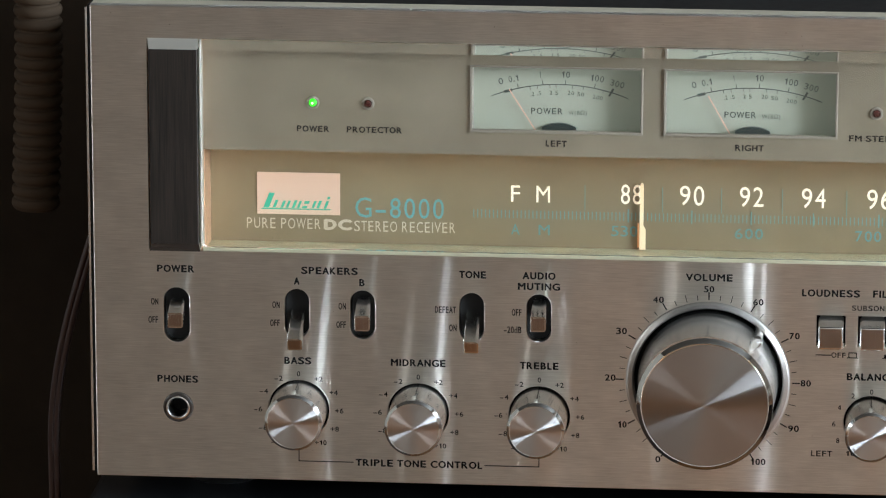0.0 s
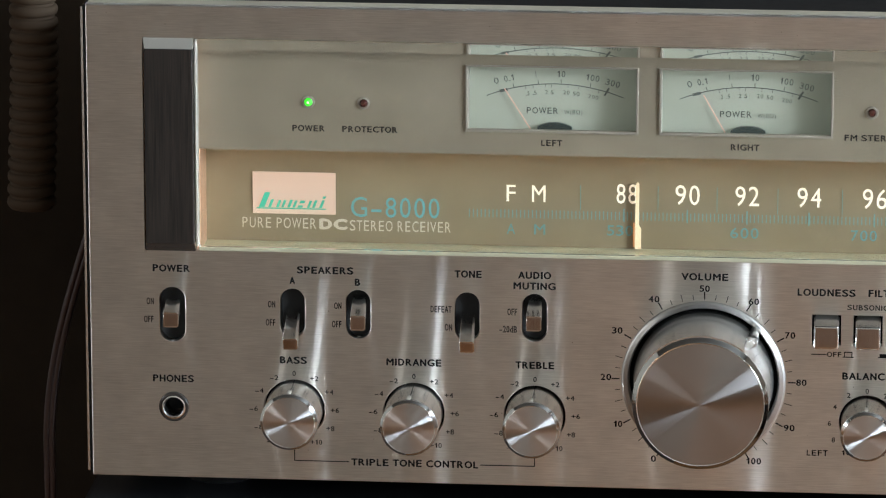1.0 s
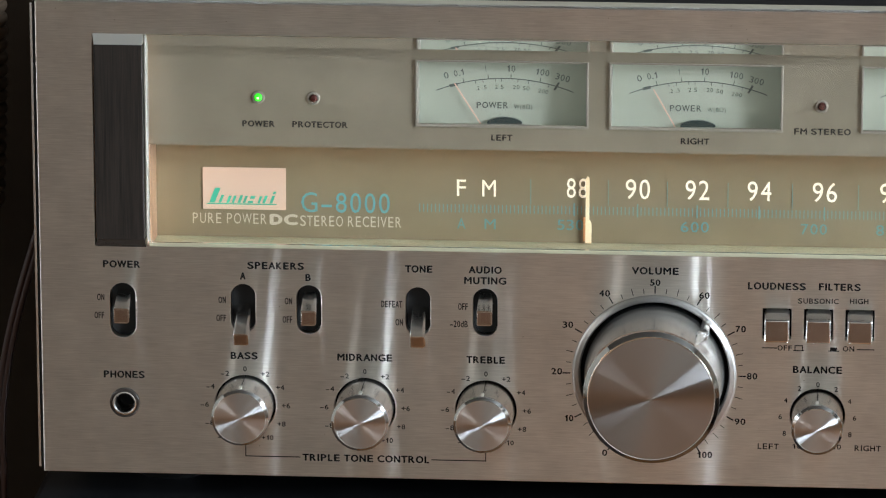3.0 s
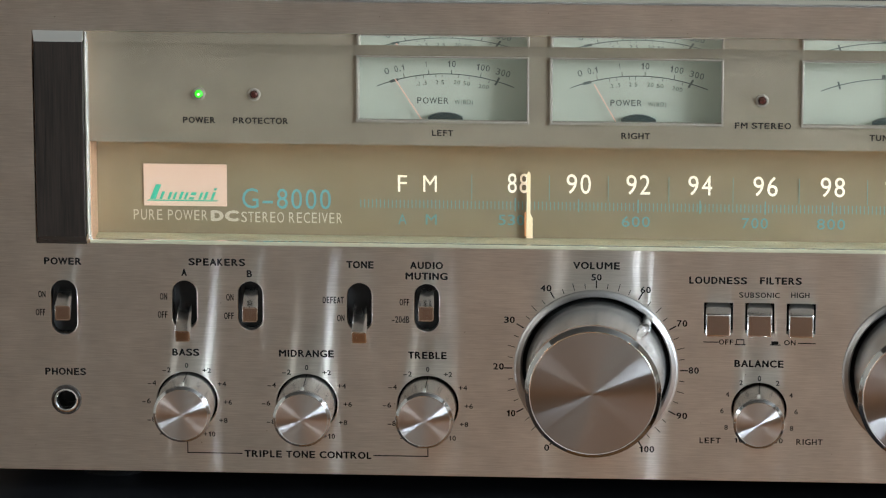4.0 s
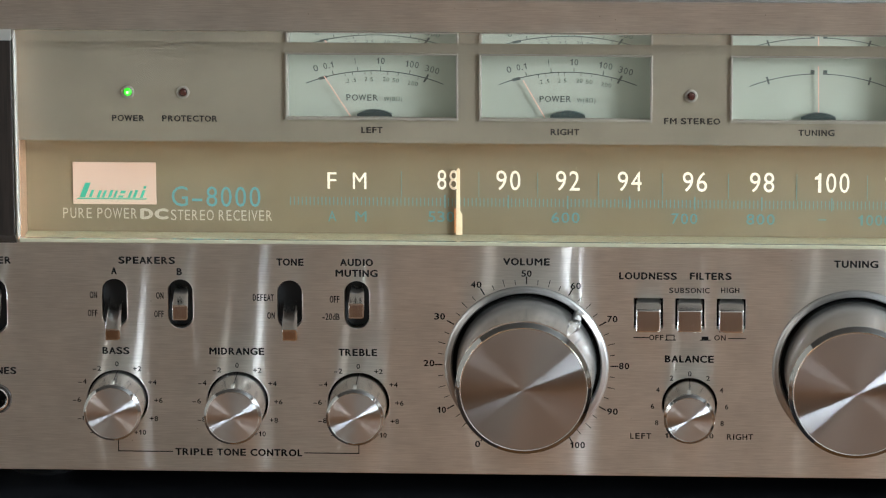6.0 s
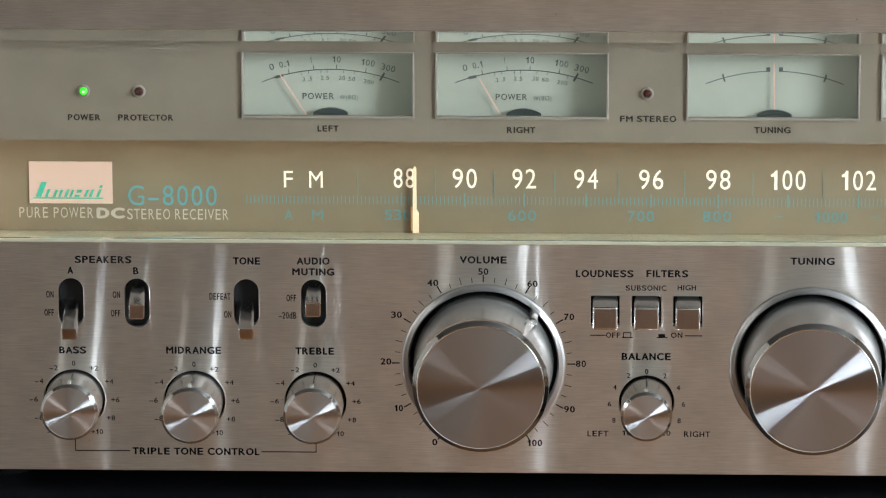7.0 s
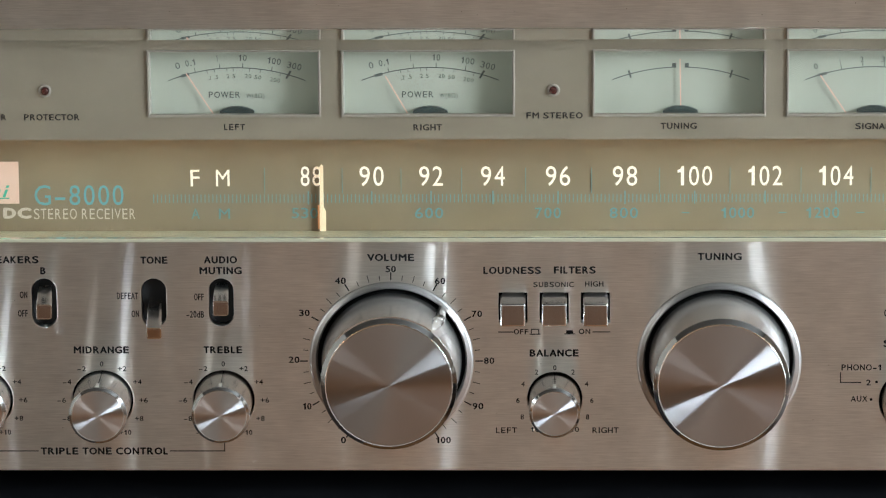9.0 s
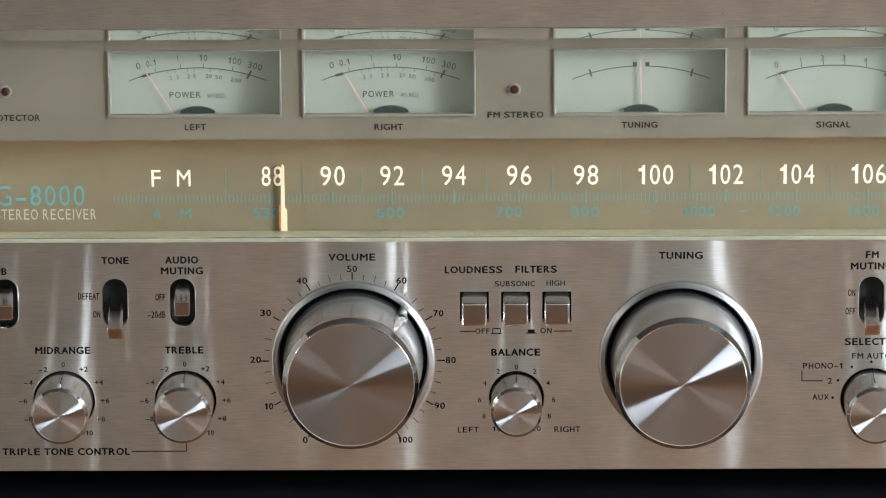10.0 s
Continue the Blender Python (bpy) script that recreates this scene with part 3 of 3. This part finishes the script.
def small_knob(kind, x, z, hole, r, p):
    body = part("knob", lathe(x, z, [(0, 41), (r - 0.3, 41), (r - 0.3, 0), (r - 1.5, -p + 14), (r - 3, -p + 12), (r - 3, -p + 8.5), (r - 1, -p + 8.5)], 72), KNOB, receiver, "turned aluminium control knob")
    part("cap", lathe(x, z, [(r - 1, -p + 8.5), (r - 0.5, -p + 7.5), (r - 0.5, -p + 5.2), (r - 1, -p + 4.6)], 72), RIM, body, "bright turned rim")
    part("bevel", lathe(x, z, [(r - 1, -p + 4.6), (r - 5, -p + 0.8)], 72), CHROME, body, "polished bevel round the face")
    part("lip", lathe(x, z, [(r - 5, -p + 0.8), (r - 5.5, -p - 0.2), (r - 6, -p)], 72), RIM, body, "thin bright lip")
    part("face", face_mesh(x, z, r - 6, -p, 1.0, 72), SPUN_SMALL, body, "spun aluminium face")
    part("knob_well", lathe(x, z, [(hole - 0.5, 20.5), (hole + 6, 20.5), (hole + 6, 43), (0, 43)], 48), BLACK, body)
    part("index_line", box(x - 0.45, x + 0.45, -p + 14, 30, z + r - 2.2, z + r - 0.2), INK, body, "dark index line")
    part("index_notch", box(x - 3.5, x + 2.0, -p + 12.5, -p + 29, z + r - 2.5, z + r + 1.0, 0.9), ALU_EDGE, body, "bright notch of the index line")
    return body


for k in SMALL:
    small_knob(*k)


def big_knob(x, z, marked):
    p = 155
    body = part("knob", lathe(x, z, [(0, 55), (124, 55), (123, 0), (113.5, -p + 30), (113, -p + 18), (111, -p + 16)], 128), KNOB, receiver, "large turned aluminium knob")
    part("cap", lathe(x, z, [(111, -p + 16), (117, -p + 15.5), (118, -p + 14), (118, -p + 9.5), (117.4, -p + 8.6)], 128), RIM, body, "bright turned rim")
    part("bevel", lathe(x, z, [(117.4, -p + 8.6), (110.8, -p + 1.4)], 128), CHROME, body, "polished bevel round the face")
    part("lip", lathe(x, z, [(110.8, -p + 1.4), (109.8, -p - 0.4), (108.6, -p)], 128), RIM, body, "thin bright lip")
    part("face", face_mesh(x, z, 108.6, -p, 4.0 if marked else 2.0, 128), SPUN_DIM if marked else SPUN, body, "spun aluminium face")
    part("bezel_ring", lathe(x, z, [(144, -0.3), (143, -5), (140, -6.5), (133, -3.5), (130, 2), (130, 19)], 128), BEZEL, body, "satin bezel ring round the knob")
    part("knob_well", lathe(x, z, [(134, 20.5), (140, 20.5), (140, 58), (0, 58)], 96), WELL, body)
    if marked:
        arc_pts = lambda r0, r1, a0, a1: [(x + r1 * math.sin(u), z + r1 * math.cos(u)) for u in np.linspace(radians(a0), radians(a1), 40)] + [(x + r0 * math.sin(u), z + r0 * math.cos(u)) for u in np.linspace(radians(a1), radians(a0), 40)]
        part("collar", prism(arc_pts(110, 120.5, -50, 38), -p + 9.2, 10), KNOB, body, "raised collar segment")
        tip = prism([(x + q * math.sin(radians(u)), z + q * math.cos(radians(u))) for q, u in ((112, 38.5), (130, 39.5), (137, 43.5), (131, 48), (112, 49))], -62, 10)
        bmesh.ops.bevel(tip, geom=tip.edges[:], offset=4.0, segments=1, affect="EDGES", profile=0.5)
        part("index_pointer", tip, SATIN, body, "bright faceted volume pointer")
    return body


for k in BIG:
    big_knob(*k)

# a little dust on the front plate
dust = bmesh.new()
for _ in range(46):
    x, z = random.uniform(LEFT + 10, 1680), random.choice((random.uniform(LOW + 6, 350), random.uniform(748, 790)))
    prism(circle(x, z, random.uniform(0.5, 1.1), 6), -0.5, -0.1, dust)
tagged(part("dust", dust, CREAM_INK, faceplate, "fine pale dust specks"), kind="stuff")

# headphone socket
jack = part("headphone_socket", lathe(-214, 77, [(27, -0.3), (26.5, -4), (25, -5), (22, -3.5)], 48), DARK_GLOSS, receiver, "chrome-rimmed headphone socket with a dark nut")
part("socket_rim", lathe(-214, 77, [(22, -3.5), (21, -7), (19, -7.5), (17, -5), (16.3, 2), (16.3, 18)], 48), RIM, jack, "bright inner rim")
part("socket_hole", lathe(-214, 77, [(16.3, 18), (16.3, 40), (0, 40)], 32), BLACK, jack)

# lettering on the faceplate
for s, x, z, w in (("POWER", -216, 329.5, 66), ("SPEAKERS", 56, 331.5, 100), ("A", -2, 312, 10), ("B", 113, 311.5, 9.5), ("TONE", 307.5, 330.5, 48), ("AUDIO", 424, 331, 58),
                   ("MUTING", 424, 311.5, 74), ("PHONES", -214.5, 128.5, 73), ("BASS", -1, 167, 48), ("MIDRANGE", 212, 168, 97), ("TREBLE", 425, 168, 68), ("VOLUME", 721, 335, 82),
                   ("LOUDNESS", 933, 311.5, 101), ("FILTERS", 1042, 312, 73), ("BALANCE", 1006, 162, 86), ("TUNING", 1294, 336, 77), ("FM", 1627, 336, 23), ("MUTING", 1627, 315.5, 74),
                   ("SELECTOR", 1630, 179, 98), ("TRIPLE TONE CONTROL", 213, -17, 225)):
    letters(s, x, z, 13, w, 0, INK, faceplate, 0.75)
for s, x, z, h, w in (("SUBSONIC", 1005, 286, 9.5, 71), ("HIGH", 1076, 287, 9.5, 32), ("LEFT", 922, 21, 10.5, 37), ("RIGHT", 1096, 21, 10.5, 46), ("OFF", 948, 200.5, 9.5, 25), ("ON", 1059, 201, 9.5, 20),
                      ("FM AUTO", 1628, 153, 10.5, 68), ("PHONO-1", 1543, 135.5, 11, 69), ("2", 1556, 108, 10.5, 8), ("AUX", 1540, 78.5, 10.5, 29)):
    letters(s, x, z, h, w, 0, INK, faceplate, 0.3)
for s, x, z, w in (("ON", -254, 269, 13), ("OFF", -257, 236, 17), ("ON", -39, 268, 13), ("OFF", -41, 235, 17), ("ON", 78, 268, 13), ("OFF", 76, 234.5, 17), ("DEFEAT", 260, 266, 37), ("ON", 273, 233.5, 13),
                   ("OFF", 385, 264, 17), ("-20dB", 378, 232.5, 31), ("ON", 1592, 267.5, 13), ("OFF", 1590, 234, 17)):
    letters(s, x, z, 12, w, 0, INK, faceplate, 0.3)
for cx, cz, r, names in ((0, 77, 70, ("0", "+2", "+4", "+6", "+8", "+10", "-10", "-8", "-6", "-4", "-2")), (212, 76.5, 70, ("0", "+2", "+4", "+6", "+8", "+10", "-10", "-8", "-6", "-4", "-2")),
                         (425.5, 76.5, 70, ("0", "+2", "+4", "+6", "+8", "+10", "-10", "-8", "-6", "-4", "-2")), (1007, 76, 63, ("0", "2", "4", "6", "8", "10", "10", "8", "6", "4", "2"))):
    for i, s in enumerate(names):
        u = radians(29.5 * (i if i < 6 else i - 11))
        letters(s, cx + r * math.sin(u) * 1.03, cz + r * math.cos(u) * 0.97 - 2, 9, {1: 6, 2: 15, 3: 21}[len(s)], 0, INK, faceplate, 0.2)
for i in range(41):
    u = radians(-150 + 7.5 * i)
    r1, w = ((161, 2.2), (156, 1.2), (160, 1.2), (156, 1.2))[i % 4]
    part("tick", stroke(721 + 147 * math.sin(u), 147.3 + 147 * math.cos(u), 721 + r1 * math.sin(u), 147.3 + r1 * math.cos(u), w, 0), INK, faceplate)
for s, x, z, w in (("0", 635, 3, 9), ("10", 572, 65, 15), ("20", 550, 150, 19), ("30", 569, 235, 19), ("40", 633, 293, 19), ("50", 721, 314, 18), ("60", 807, 292.5, 18), ("70", 871, 233, 18), ("80", 892, 148, 18), ("90", 872, 65, 19), ("100", 811, 3, 26)):
    letters(s, x, z, 11.5, w, 0, INK, faceplate, 0.45)
for x0, z0, x1, z1 in ((0, 18, 0, -16), (-0.9, -17, 97, -17), (329, -17, 426.4, -17), (425.5, -16, 425.5, 20), (908, 200, 935, 200), (1073, 200, 1104, 200), (1507, 127, 1507, 109), (1506.1, 108, 1543, 108),
                       (963, 196, 982, 196), (966, 197, 966, 204), (965.3, 205, 979.7, 205), (979, 204, 979, 197), (1024, 196.5, 1043, 196.5)):
    part("printed_line", stroke(x0, z0, x1, z1, 1.7, 0), INK, faceplate)
part("printed_block", prism(rect(1027, 1039, 197.5, 203), -0.4, 0), INK, faceplate)
for x, z in ((1594, 133), (1570, 109), (1561, 77), (1628, 142)):
    part("printed_dot", prism(circle(x, z, 2.4, 12), -0.4, 0), INK, faceplate)


# ---------------------------------------------------------------- behind the receiver
def tube(name, pts, r, mat, parent=None):
    """A round tube along points in metres."""
    bm = bmesh.new()
    pts = [Vector(p) for p in pts]
    rings = []
    for i, p in enumerate(pts):
        d = (pts[min(i + 1, len(pts) - 1)] - pts[max(i - 1, 0)]).normalized()
        a = d.orthogonal().normalized() if abs(d.y) > 0.9 else d.cross(Vector((0, 1, 0))).normalized()
        b = d.cross(a)
        rings.append([bm.verts.new(p + a * r * math.cos(2 * math.pi * k / 20) + b * r * math.sin(2 * math.pi * k / 20)) for k in range(20)])
    for q, w in zip(rings, rings[1:]):
        for k in range(20):
            bm.faces.new((q[k], q[(k + 1) % 20], w[(k + 1) % 20], w[k]))
    bm.faces.new(rings[0][::-1])
    bm.faces.new(rings[-1])
    bmesh.ops.recalc_face_normals(bm, faces=bm.faces[:])
    return part(name, bm, mat, parent, smooth=True, metres=True)


hose = tagged(new("ribbed_hose"), "dark brown ribbed flexible hose hanging beside the receiver", "hose")
line = [at(-514 + 6 * math.sin(k / 60), 330, 900 - k * 2.2) for k in range(250)]
tube("core", line, 0.0076, HOSE, hose)
ring = bmesh.new()
loops = []
for i in range(28):
    u = 2 * math.pi * i / 28
    loops.append([ring.verts.new(((0.0076 + 0.0012 * math.cos(w)) * math.cos(u), (0.0076 + 0.0012 * math.cos(w)) * math.sin(u), 0.0019 * math.sin(w))) for w in np.linspace(-math.pi / 2, math.pi / 2, 7)])
for i, p in enumerate(loops):
    q = loops[(i + 1) % 28]
    for k in range(6):
        ring.faces.new((p[k], q[k], q[k + 1], p[k + 1])).smooth = True
bmesh.ops.recalc_face_normals(ring, faces=ring.faces[:])
rib = part("rib", ring, HOSE, hose, metres=True)
span = (Vector(line[0]) - Vector(line[-1])).length
for i in range(int(span / 0.0047)):
    here = Vector(line[min(249, int(249 * i * 0.0047 / span) + 1)])
    if i:
        rib = new("rib", rib.data)
        rib.parent = hose
    rib.matrix_local = Matrix.Translation((here.x, here.y, line[0][2] - 0.0024 - i * 0.0047))
wire = tagged(new("speaker_cable"), "dark brown twin speaker cable drooping beside the receiver", "cable")
for dx in (0, 10):
    pts = []
    for k in range(40):
        s = k / 39
        x = -395 - 85 * math.sin(min(1, s * 1.7) * math.pi / 2)
        pts.append(at(x + dx * (1 - 0.1 * s), 200 + 30 * s, 340 - 700 * s))
    tube("strand", pts, 0.0012, CABLE, wire)
